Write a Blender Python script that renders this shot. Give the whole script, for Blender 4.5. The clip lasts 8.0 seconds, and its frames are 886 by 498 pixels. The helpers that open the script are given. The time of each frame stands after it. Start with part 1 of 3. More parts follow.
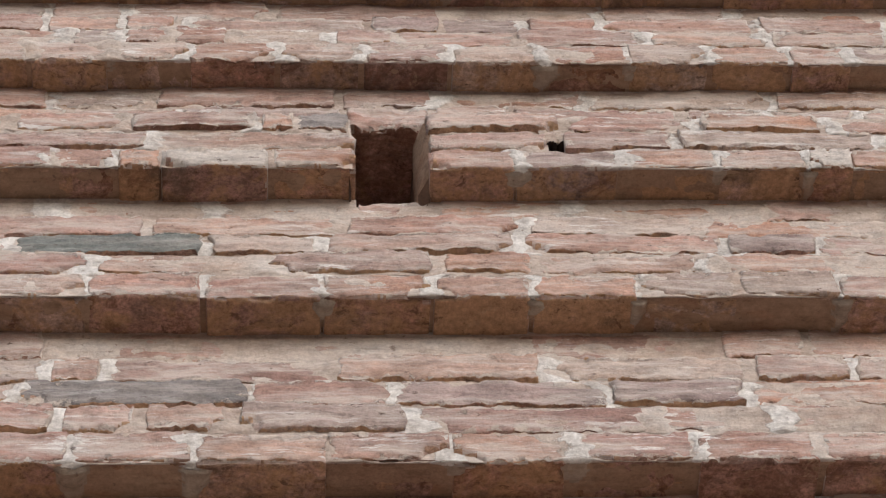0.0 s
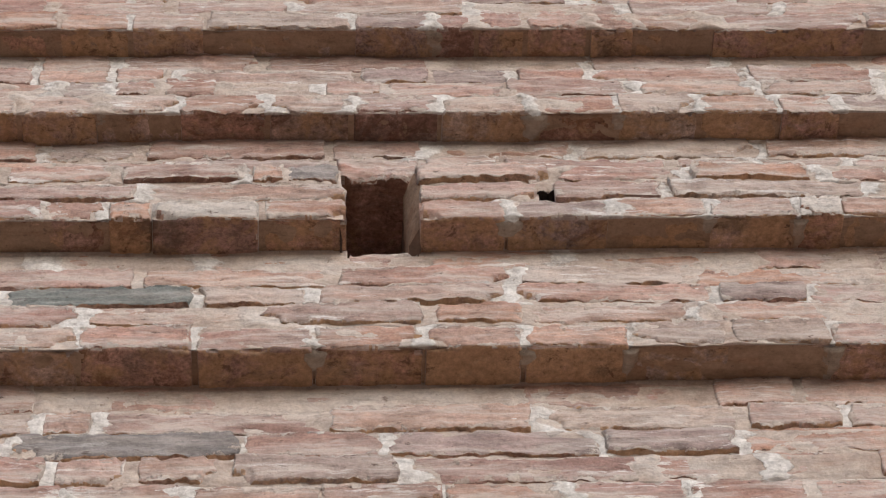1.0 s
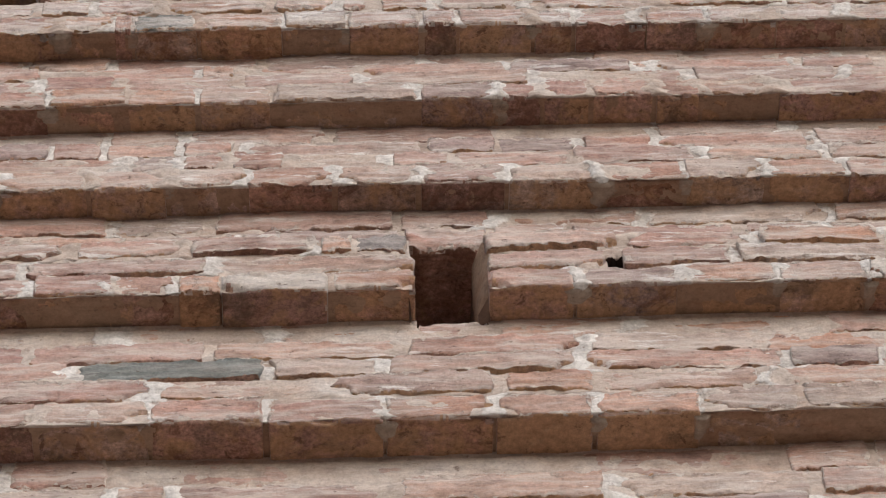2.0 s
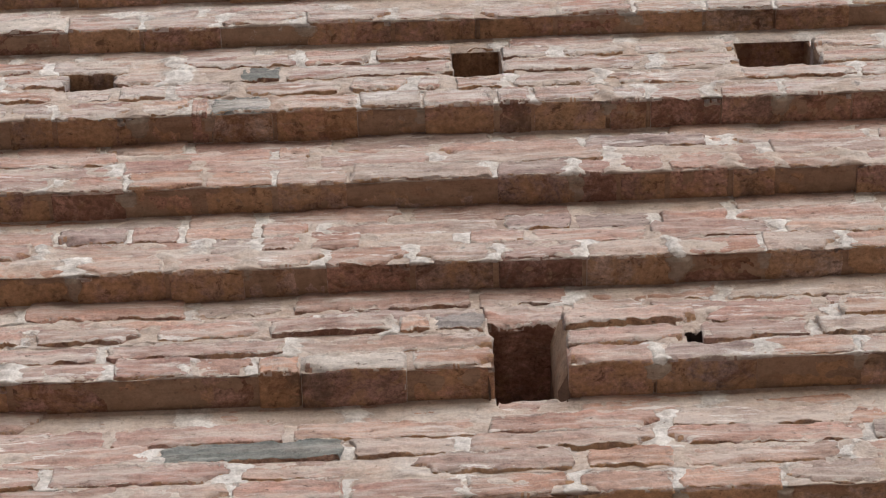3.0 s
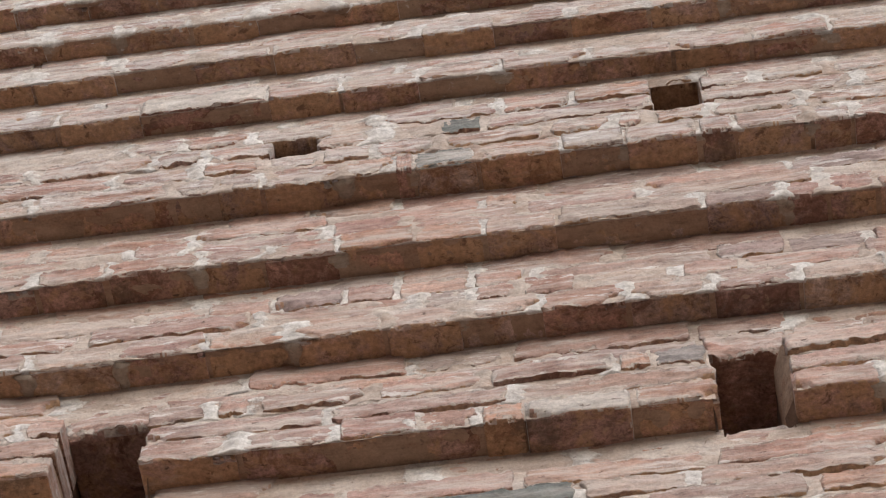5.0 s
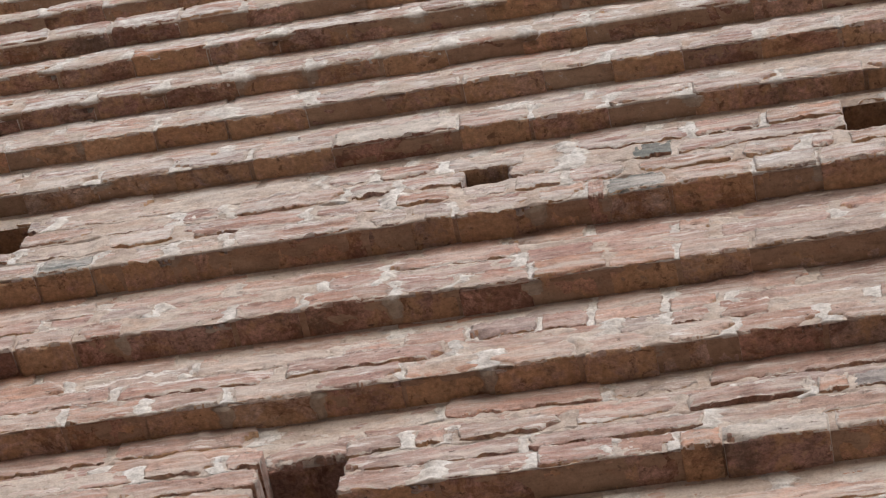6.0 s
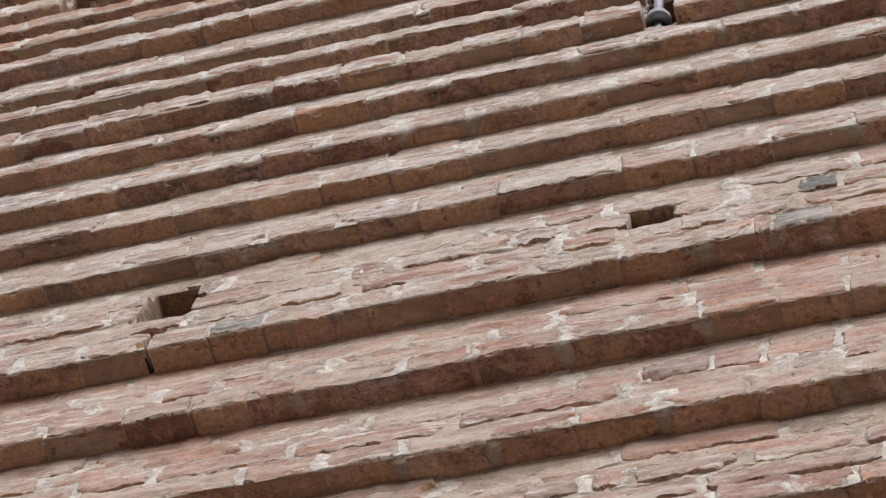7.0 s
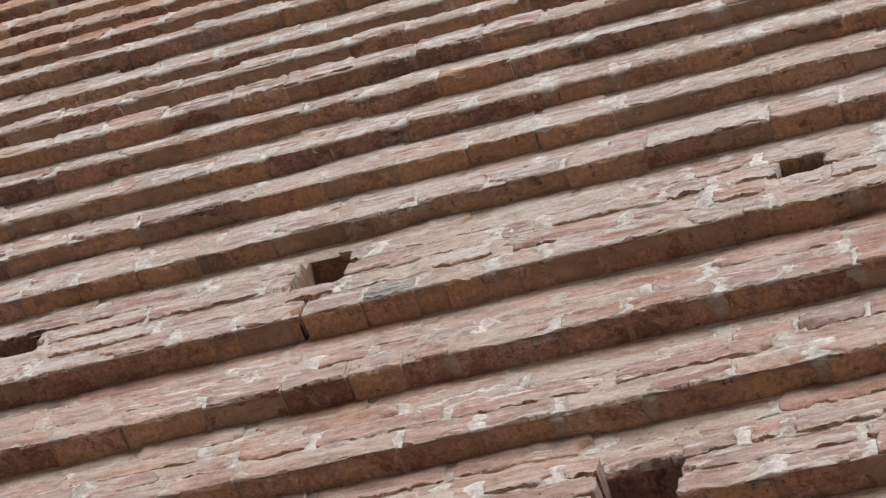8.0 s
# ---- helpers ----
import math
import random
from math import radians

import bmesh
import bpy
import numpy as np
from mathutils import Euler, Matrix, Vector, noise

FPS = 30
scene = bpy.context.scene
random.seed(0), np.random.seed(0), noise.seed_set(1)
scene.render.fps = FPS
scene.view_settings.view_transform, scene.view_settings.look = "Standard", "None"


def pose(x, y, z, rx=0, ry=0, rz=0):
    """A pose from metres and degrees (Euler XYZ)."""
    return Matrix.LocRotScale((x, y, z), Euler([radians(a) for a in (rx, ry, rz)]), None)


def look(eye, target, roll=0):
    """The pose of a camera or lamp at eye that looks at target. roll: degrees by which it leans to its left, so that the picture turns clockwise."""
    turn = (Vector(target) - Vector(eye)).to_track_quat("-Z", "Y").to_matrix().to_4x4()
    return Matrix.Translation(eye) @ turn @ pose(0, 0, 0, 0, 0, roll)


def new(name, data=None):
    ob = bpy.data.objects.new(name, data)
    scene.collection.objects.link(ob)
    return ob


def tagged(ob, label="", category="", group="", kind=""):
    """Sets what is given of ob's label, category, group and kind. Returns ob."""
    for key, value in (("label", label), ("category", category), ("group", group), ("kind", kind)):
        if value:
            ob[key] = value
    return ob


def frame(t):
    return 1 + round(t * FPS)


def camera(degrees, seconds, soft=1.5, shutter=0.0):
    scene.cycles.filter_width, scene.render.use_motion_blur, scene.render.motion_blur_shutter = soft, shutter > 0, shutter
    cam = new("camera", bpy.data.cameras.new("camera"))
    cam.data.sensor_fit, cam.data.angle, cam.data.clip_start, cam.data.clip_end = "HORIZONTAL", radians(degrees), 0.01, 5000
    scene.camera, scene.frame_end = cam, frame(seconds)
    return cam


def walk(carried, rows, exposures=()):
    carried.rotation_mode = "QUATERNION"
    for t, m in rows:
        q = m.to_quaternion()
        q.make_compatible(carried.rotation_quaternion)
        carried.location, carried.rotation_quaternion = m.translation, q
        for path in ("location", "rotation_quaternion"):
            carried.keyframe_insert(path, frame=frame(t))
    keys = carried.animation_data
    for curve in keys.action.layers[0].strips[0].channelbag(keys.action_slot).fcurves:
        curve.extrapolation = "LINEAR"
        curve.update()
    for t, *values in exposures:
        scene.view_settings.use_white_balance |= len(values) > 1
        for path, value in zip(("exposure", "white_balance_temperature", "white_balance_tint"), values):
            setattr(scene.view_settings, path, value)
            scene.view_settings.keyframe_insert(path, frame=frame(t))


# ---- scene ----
# ---- the camera: it stands in one spot close to the wall and turns upwards and to its left ----
cam = camera(19.767, 8.0, soft=1.2)
EYE = Vector((0.0, 0.0, 1.6))
EXPOSURE = 0.03
D = 2.2            # distance from the eye to the plane of the ledges' lips
# seconds, degrees to the right of the wall's normal, degrees up, degrees of lean to the right
TURNS = [
    (0.0, 6.045, 53.447, 4.815),
    (0.5, 6.379, 53.848, 5.511),
    (1.0, 6.561, 54.555, 5.724),
    (1.5, 5.456, 55.247, 5.338),
    (1.7, 4.858, 55.573, 5.124),
    (2.8, 2.036, 57.952, 2.946),
    (3.0, 1.079, 58.106, 2.984),
    (3.5, -1.508, 58.425, 2.460),
    (4.0, -4.071, 58.755, 2.003),
    (4.2, -4.812, 58.911, 1.876),
    (5.3, -9.719, 59.313, -1.682),
    (5.5, -11.111, 59.411, -3.028),
    (6.0, -16.674, 59.565, -6.397),
    (6.5, -20.314, 60.094, -7.694),
    (7.0, -24.385, 60.051, -10.441),
    (7.5, -27.755, 59.226, -11.904),
    (8.0, -30.481, 58.446, -13.511),
]


def aim(yaw, pitch, lean):
    a, b = radians(yaw), radians(pitch)
    way = Vector((math.sin(a) * math.cos(b), math.cos(a) * math.cos(b), math.sin(b)))
    return look(EYE, EYE + way, -lean)


walk(cam, [(t, aim(a, b, c)) for t, a, b, c in TURNS], exposures=[(0.0, EXPOSURE, 5830, 9), (8.0, EXPOSURE, 5830, 9)])

# ---- light: a bright overcast sky, no hard shadows ----
world = bpy.data.worlds.new("world")
scene.world = world
world.use_nodes = True
wn = world.node_tree
sky = wn.nodes.new("ShaderNodeTexSky")
sky.sky_type = "NISHITA"
sky.sun_disc = False
sky.sun_elevation = radians(26)
sky.sun_rotation = radians(165)
sky.air_density, sky.dust_density = 1.0, 4.0
wn.links.new(sky.outputs[0], wn.nodes["Background"].inputs[0])
wn.nodes["Background"].inputs[1].default_value = 0.085
sun = new("sun", bpy.data.lights.new("sun", "SUN"))
sun.data.energy = 2.0
sun.data.angle = radians(45)
sun.data.color = (1.0, 0.955, 0.90)
sun.matrix_world = look((0, 0, 0), (-math.sin(radians(15)) * 0.90, 0.90 * math.cos(radians(15)), -0.436))


# ---- materials ----
def material(name):
    m = bpy.data.materials.new(name)
    m.use_nodes = True
    return m, m.node_tree.nodes, m.node_tree.links, m.node_tree.nodes["Principled BSDF"]


def noise_node(n, l, vec, scale, detail=6, rough=0.6, distort=0.0):
    x = n.new("ShaderNodeTexNoise")
    x.inputs["Scale"].default_value, x.inputs["Detail"].default_value = scale, detail
    x.inputs["Roughness"].default_value, x.inputs["Distortion"].default_value = rough, distort
    l.new(vec, x.inputs["Vector"])
    return x.outputs["Fac"]


def ramp(n, l, fac, *stops):
    r = n.new("ShaderNodeValToRGB")
    e = r.color_ramp.elements
    while len(e) < len(stops):
        e.new(0.5)
    for el, (p, c) in zip(e, stops):
        el.position, el.color = p, (c, c, c, 1) if isinstance(c, (int, float)) else (*c, 1)
    l.new(fac, r.inputs[0])
    return r.outputs[0]


def mix(n, l, fac, a, b, kind="MIX"):
    m = n.new("ShaderNodeMix")
    m.data_type, m.blend_type = "RGBA", kind
    for s, v in ((m.inputs[0], fac), (m.inputs[6], a), (m.inputs[7], b)):
        if isinstance(v, (int, float)):
            s.default_value = v
        elif isinstance(v, tuple):
            s.default_value = (*v, 1)
        else:
            l.new(v, s)
    return m.outputs[2]


def place_vec(n, l, stretch=(1, 1, 1)):
    g = n.new("ShaderNodeNewGeometry")
    mp = n.new("ShaderNodeMapping")
    mp.inputs["Scale"].default_value = stretch
    l.new(g.outputs["Position"], mp.inputs["Vector"])
    return mp.outputs[0], g


def bump(n, l, bsdf, heights):
    last = None
    for h, dist, strength in heights:
        b = n.new("ShaderNodeBump")
        b.inputs["Distance"].default_value, b.inputs["Strength"].default_value = dist, strength
        l.new(h, b.inputs["Height"])
        if last is not None:
            l.new(last, b.inputs["Normal"])
        last = b.outputs[0]
    l.new(last, bsdf.inputs["Normal"])


def number(n, l, kind, a, b):
    m = n.new("ShaderNodeMath")
    m.operation = kind
    for sock, v in zip(m.inputs, (a, b)):
        if isinstance(v, (int, float)):
            sock.default_value = v
        else:
            l.new(v, sock)
    return m.outputs[0]


def vertex_value(n, name):
    a = n.new("ShaderNodeAttribute")
    a.attribute_name = name
    return a.outputs["Fac"]


LIME_STOPS = ((0.30, (0.410, 0.320, 0.262)), (0.48, (0.520, 0.440, 0.380)), (0.66, (0.630, 0.575, 0.530)))


def brick_material(name, per_island=False, fixed=None, film_amount=1.0, smear=0.002, underside=False, warm=False, white=0.0):
    """Old brick. The vertices' "edge" is the distance to the brick's edge, over which the bed's mortar is smeared."""
    m, n, l, bsdf = material(name)
    vec, geo = place_vec(n, l)
    flat, _ = place_vec(n, l, (0.6, 1, 1.35))
    streak, _ = place_vec(n, l, (0.25, 1, 1.8))
    if per_island:
        rnd = geo.outputs["Random Per Island"]
    else:
        rnd = n.new("ShaderNodeObjectInfo").outputs["Random"]
    if fixed:
        base = ramp(n, l, noise_node(n, l, flat, 16, 6), (0.3, tuple(c * 0.6 for c in fixed)), (0.5, fixed), (0.68, tuple(c * 1.35 for c in fixed)))
    else:
        base = ramp(n, l, rnd, (0.0, (0.400, 0.225, 0.175)), (0.16, (0.440, 0.270, 0.215)), (0.32, (0.350, 0.203, 0.170)), (0.45, (0.470, 0.315, 0.260)),
                    (0.58, (0.450, 0.250, 0.170)), (0.70, (0.320, 0.190, 0.160)), (0.82, (0.480, 0.310, 0.235)), (0.90, (0.300, 0.215, 0.195)), (0.95, (0.490, 0.380, 0.315)), (1.0, (0.420, 0.260, 0.205)))
        if warm:
            base = mix(n, l, 0.45, base, (0.480, 0.250, 0.120))
        blotch = ramp(n, l, noise_node(n, l, vec, 9, 6, 0.65), (0.32, 0.68), (0.52, 1.0), (0.72, 1.20))
        base = mix(n, l, 1.0, base, blotch, "MULTIPLY")
        mauve = ramp(n, l, noise_node(n, l, flat, 13, 6, 0.7, 0.4), (0.54, 0.0), (0.66, 0.55))
        base = mix(n, l, mauve, base, (0.335, 0.225, 0.200))
    grain = ramp(n, l, noise_node(n, l, vec, 190, 5, 0.7), (0.34, 0.62), (0.60, 1.12))
    base = mix(n, l, 0.6, base, grain, "MULTIPLY")
    # ridges of the hand-struck clay along the brick
    lines, _ = place_vec(n, l, (0.16, 1, 1.6) if white else (0.28, 1, 1.3))
    ridge_noise = noise_node(n, l, lines, 62, 7, 0.68, 0.3)
    ridge = ramp(n, l, ridge_noise, (0.33, 0.55), (0.47, 0.98), (0.66, 1.18))
    base = mix(n, l, 0.2 if underside else 0.95 if white else 0.4, base, ridge, "MULTIPLY")
    mottle = ramp(n, l, noise_node(n, l, flat, 70, 6, 0.7), (0.34, 0.66), (0.50, 1.0), (0.66, 1.22))
    base = mix(n, l, 1.0 if underside else 0.75, base, mottle, "MULTIPLY")
    # thin film of lime and dust, worn off in streaks along the courses
    film = ramp(n, l, noise_node(n, l, streak, 22, 10, 0.74, 0.3), (0.42, 0.04), (0.50, 0.30 * film_amount), (0.60, 0.78 * film_amount))
    base = mix(n, l, film, base, (0.560, 0.485, 0.435))
    # undersides take a darker, warmer colour that stands for shade and bounced light
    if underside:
        # every brick weathers its own way: tan, dark red or dark brown
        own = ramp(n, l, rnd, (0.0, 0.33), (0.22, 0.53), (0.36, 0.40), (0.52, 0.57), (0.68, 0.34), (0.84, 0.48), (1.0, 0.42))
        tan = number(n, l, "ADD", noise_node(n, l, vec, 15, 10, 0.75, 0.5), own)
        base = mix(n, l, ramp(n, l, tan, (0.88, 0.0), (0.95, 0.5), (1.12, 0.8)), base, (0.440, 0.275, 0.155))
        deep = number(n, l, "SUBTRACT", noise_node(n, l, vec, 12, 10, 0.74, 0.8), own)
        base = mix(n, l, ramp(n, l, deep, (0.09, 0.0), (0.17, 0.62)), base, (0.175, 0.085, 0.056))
        dark_patch = ramp(n, l, noise_node(n, l, vec, 5.5, 10, 0.76), (0.55, 0.0), (0.62, 0.6))
        base = mix(n, l, dark_patch, base, (0.135, 0.105, 0.082))
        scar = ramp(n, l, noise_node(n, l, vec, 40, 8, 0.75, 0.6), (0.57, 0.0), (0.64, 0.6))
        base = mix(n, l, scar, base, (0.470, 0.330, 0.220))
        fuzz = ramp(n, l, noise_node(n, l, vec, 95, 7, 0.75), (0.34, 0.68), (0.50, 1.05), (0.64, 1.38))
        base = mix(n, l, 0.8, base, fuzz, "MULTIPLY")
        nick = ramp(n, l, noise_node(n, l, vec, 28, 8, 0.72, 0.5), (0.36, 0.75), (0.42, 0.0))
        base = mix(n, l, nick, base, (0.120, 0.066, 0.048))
    # spatters of white mortar left on the face
    spatter = ramp(n, l, noise_node(n, l, streak, 36, 10, 0.72), (0.565, 0.0), (0.61, 0.9 * film_amount))
    patch = ramp(n, l, noise_node(n, l, vec, 3.1, 3, 0.5), (0.42, 0.0), (0.60, 1.0))
    base = mix(n, l, mix(n, l, 1.0, spatter, patch, "MULTIPLY"), base, (0.700, 0.660, 0.625))
    if white:
        # runs of limewash that still cling to the courses
        wash = ramp(n, l, noise_node(n, l, streak, 26, 10, 0.75, 0.4), (0.475, 0.0), (0.55, white))
        base = mix(n, l, wash, base, ramp(n, l, noise_node(n, l, vec, 60, 6, 0.7), (0.34, (0.520, 0.465, 0.435)), (0.60, (0.720, 0.690, 0.665))))
    # dark crust, pits and hairlines along the clay
    crust = ramp(n, l, noise_node(n, l, flat, 6.5, 10, 0.75), (0.60, 0.0), (0.69, 0.5))
    base = mix(n, l, crust, base, (0.160, 0.120, 0.100))
    pit_noise = noise_node(n, l, flat, 75, 5, 0.65)
    base = mix(n, l, ramp(n, l, pit_noise, (0.29, 0.85), (0.36, 0.0)), base, (0.110, 0.072, 0.056))
    heights = [(noise_node(n, l, vec, 55, 8, 0.68), 0.005, 0.6), (ridge_noise, 0.005, 0.1 if underside else 0.7 if white else 0.4), (noise_node(n, l, vec, 150, 5, 0.7), 0.003, 0.6),
               (ramp(n, l, pit_noise, (0.29, 0.0), (0.38, 1.0)), 0.003, 0.5)]
    if not underside:
        ragged = number(n, l, "MULTIPLY", number(n, l, "SUBTRACT", noise_node(n, l, vec, 38, 9, 0.72), 0.5), 0.075)
        wide = number(n, l, "MULTIPLY", number(n, l, "SUBTRACT", noise_node(n, l, streak, 11, 7, 0.68), 0.5), 0.052)
        cover = number(n, l, "SUBTRACT", number(n, l, "ADD", number(n, l, "ADD", ragged, wide), smear), vertex_value(n, "edge"))
        over = ramp(n, l, number(n, l, "ADD", number(n, l, "MULTIPLY", cover, 100.0), 0.5), (0.38, 0.0), (0.62, 0.94))
        lime = ramp(n, l, noise_node(n, l, vec, 10, 8, 0.7), *LIME_STOPS)
        lime = mix(n, l, 0.6, lime, ramp(n, l, noise_node(n, l, vec, 70, 7, 0.72), (0.34, 0.60), (0.6, 1.15)), "MULTIPLY")
        lime = mix(n, l, 0.7 if white else 0.4, lime, ridge, "MULTIPLY")
        base = mix(n, l, over, base, lime)
        heights.append((over, 0.0035, 0.7))
    l.new(base, bsdf.inputs["Base Color"])
    bsdf.inputs["Roughness"].default_value = 0.92
    bsdf.inputs["Specular IOR Level"].default_value = 0.2
    bump(n, l, bsdf, heights)
    return m


def mortar_material(name, dark, middle, light, dirty):
    """Lime mortar. The vertices' "lime" marks the whiter lumps at the joints."""
    m, n, l, bsdf = material(name)
    vec, geo = place_vec(n, l)
    flat, _ = place_vec(n, l, (0.5, 1, 1.3))
    base = ramp(n, l, noise_node(n, l, flat, 9, 8, 0.68), (0.3, dark), (0.5, middle), (0.68, light))
    rosy = ramp(n, l, noise_node(n, l, flat, 17, 7, 0.68), (0.53, 0.0), (0.66, 0.6))
    base = mix(n, l, rosy, base, tuple(c * f for c, f in zip(middle, (0.90, 0.74, 0.66))))
    dirt = ramp(n, l, noise_node(n, l, vec, 5, 8, 0.7), (0.57, 0.0), (0.70, dirty))
    base = mix(n, l, dirt, base, (0.290, 0.195, 0.150))
    lump = number(n, l, "ADD", vertex_value(n, "lime"), number(n, l, "MULTIPLY", number(n, l, "SUBTRACT", noise_node(n, l, vec, 42, 9, 0.72), 0.5), 1.7))
    white = ramp(n, l, noise_node(n, l, vec, 30, 7, 0.7), (0.32, (0.500, 0.445, 0.400)), (0.62, (0.725, 0.690, 0.655)))
    lump = ramp(n, l, lump, (0.44, 0.0), (0.60, 0.92))
    base = mix(n, l, lump, base, white)
    grain = ramp(n, l, noise_node(n, l, vec, 200, 5, 0.72), (0.34, 0.62), (0.60, 1.10))
    base = mix(n, l, 0.4, base, grain, "MULTIPLY")
    lines, _ = place_vec(n, l, (0.26, 1, 1.4))
    trail_noise = noise_node(n, l, lines, 58, 8, 0.7, 0.3)
    base = mix(n, l, 0.5, base, ramp(n, l, trail_noise, (0.34, 0.55), (0.48, 1.0), (0.66, 1.14)), "MULTIPLY")
    mottle = ramp(n, l, noise_node(n, l, vec, 60, 6, 0.7), (0.34, 0.72), (0.50, 1.0), (0.64, 1.14))
    base = mix(n, l, 0.6, base, mottle, "MULTIPLY")
    pit_noise = noise_node(n, l, vec, 80, 5, 0.65)
    base = mix(n, l, ramp(n, l, pit_noise, (0.29, 0.75), (0.37, 0.0)), base, (0.200, 0.140, 0.110))
    l.new(base, bsdf.inputs["Base Color"])
    bsdf.inputs["Roughness"].default_value = 0.95
    bsdf.inputs["Specular IOR Level"].default_value = 0.15
    bump(n, l, bsdf, [(noise_node(n, l, vec, 55, 8, 0.7), 0.006, 0.6), (noise_node(n, l, vec, 150, 5, 0.7), 0.003, 0.5), (trail_noise, 0.005, 0.4), (lump, 0.003, 0.6)])
    return m


def plain_material(name, low, high, scale, rough=0.9, metallic=0.0, grain=80):
    m, n, l, bsdf = material(name)
    vec, geo = place_vec(n, l)
    l.new(ramp(n, l, noise_node(n, l, vec, scale, 7, 0.65), (0.3, low), (0.7, high)), bsdf.inputs["Base Color"])
    bsdf.inputs["Roughness"].default_value, bsdf.inputs["Metallic"].default_value = rough, metallic
    bump(n, l, bsdf, [(noise_node(n, l, vec, grain, 5), 0.004, 0.4)])
    return m


BRICK = brick_material("old_brick")
BRICK_TOP = brick_material("orange_brick_top", per_island=True, film_amount=0.9, smear=0.006, warm=True)
# undersides: little lime film, with shade and warm bounce toned into the colour
SHADE_UNDER = brick_material("shade_toned_underside", film_amount=0.12, underside=True)
SHADE_UNDER_UP = brick_material("shade_toned_underside_upper", per_island=True, film_amount=0.12, underside=True)
BRICK_LIMED = brick_material("limed_old_brick", film_amount=1.1, smear=0.005, white=0.55)
BRICK_UP = brick_material("old_brick_upper", film_amount=1.2, smear=0.006, white=0.95)
SLATE = brick_material("grey_green_brick", fixed=(0.160, 0.170, 0.160), film_amount=0.45, smear=-0.002)
SLATE_LIP = brick_material("limed_grey_green_brick", fixed=(0.165, 0.170, 0.158), film_amount=1.0, smear=0.005, white=0.4)
BURNT = brick_material("burnt_grey_brick", fixed=(0.185, 0.165, 0.160), film_amount=0.6, smear=-0.001)
DUSKY = brick_material("dusky_purple_brick", fixed=(0.315, 0.225, 0.205), film_amount=0.8, smear=0.002)
PALE = brick_material("pale_brick", fixed=(0.560, 0.500, 0.450), film_amount=0.8)
MORTAR = mortar_material("lime_mortar", (0.380, 0.290, 0.238), (0.510, 0.425, 0.365), (0.620, 0.555, 0.505), 0.45)
DRIP_MORTAR = mortar_material("tan_drip_mortar", (0.290, 0.225, 0.175), (0.390, 0.315, 0.250), (0.470, 0.400, 0.335), 0.3)
BROWNER_MORTAR = mortar_material("brown_mortar", (0.320, 0.210, 0.148), (0.385, 0.265, 0.188), (0.450, 0.325, 0.235), 0.2)
WALL_PLAIN = plain_material("plain_brick_wall", (0.300, 0.185, 0.140), (0.440, 0.310, 0.250), 6)
# insides of the holes: the shade of their depth is put into these colours
SHADED_LINING = plain_material("shaded_lining_brick", (0.060, 0.036, 0.026), (0.240, 0.140, 0.095), 26)
SHADED_HOLLOW = plain_material("hollow_shade", (0.014, 0.009, 0.007), (0.040, 0.024, 0.018), 40)
GROUND_TONE = plain_material("bounce_toned_ground", (0.110, 0.070, 0.048), (0.165, 0.110, 0.078), 1.2)

# ---- the plan of the wall: z of every ledge's lip, from below ----
LIPS = [EYE.z + D * v for v in (0.985, 1.1422, 1.3046, 1.4513, 1.5885, 1.7104, 1.8288, 1.986, 2.077, 2.160, 2.246, 2.321,
                                2.388, 2.442, 2.534, 2.592, 2.646, 2.704, 2.771, 2.835, 2.900)]
COURSES = [5, 5, 5, 5, 4, 4, 5, 3, 3, 3, 3, 2, 2, 3, 2, 2, 2, 2, 2, 2]
DEPTH = [0.060, 0.062, 0.064, 0.058, 0.054, 0.054, 0.057] + [0.045] * 14   # of the ledge over each lip
X0, X1 = -3.30, 1.45
SINGLE = 15         # tiers below this one have every brick as an object of its own
FINE = 9            # tiers below this one have the finest relief
BACK = D + 0.36     # front of the wall's core


def step_back(tier, k):
    """How far course k (from below) of a tier stands behind the lips' plane."""
    n, deep = COURSES[tier], DEPTH[tier + 1]
    if tier == 3:
        return (0.0, 0.012, 0.016, 0.046, 0.053)[k]
    if tier == 6:
        return (0.0, 0.008, 0.013, 0.020, 0.045)[k]
    return deep * (k / (n - 1)) ** 1.15


def course_z(tier, k):
    h = (LIPS[tier + 1] - LIPS[tier]) / COURSES[tier]
    return LIPS[tier] + k * h, LIPS[tier] + (k + 1) * h


# holes through the face: tier, first and last course, x from and to, depth
HOLES = [
    (3, 0, 2, 0.110, 0.223, 0.32),
    (3, 0, 2, -0.928, -0.786, 0.32),
    (6, 2, 3, 0.078, 0.168, 0.20),
    (6, 2, 2, -0.640, -0.552, 0.14),
    (6, 2, 3, -1.620, -1.512, 0.24),
    (6, 2, 3, 0.615, 0.760, 0.16),
    (6, 2, 2, -2.330, -2.183, 0.20),
    (3, 1, 1, 0.416, 0.440, 0.07),
    (6, 0, 0, -1.572, -1.566, 0.06),
    (11, 0, 1, -0.636, -0.562, 0.20),
    (12, 0, 1, -0.636, -0.562, 0.20),
    (13, 2, 2, -2.360, -2.262, 0.16),
    (17, 0, 1, -2.205, -2.125, 0.16),
]
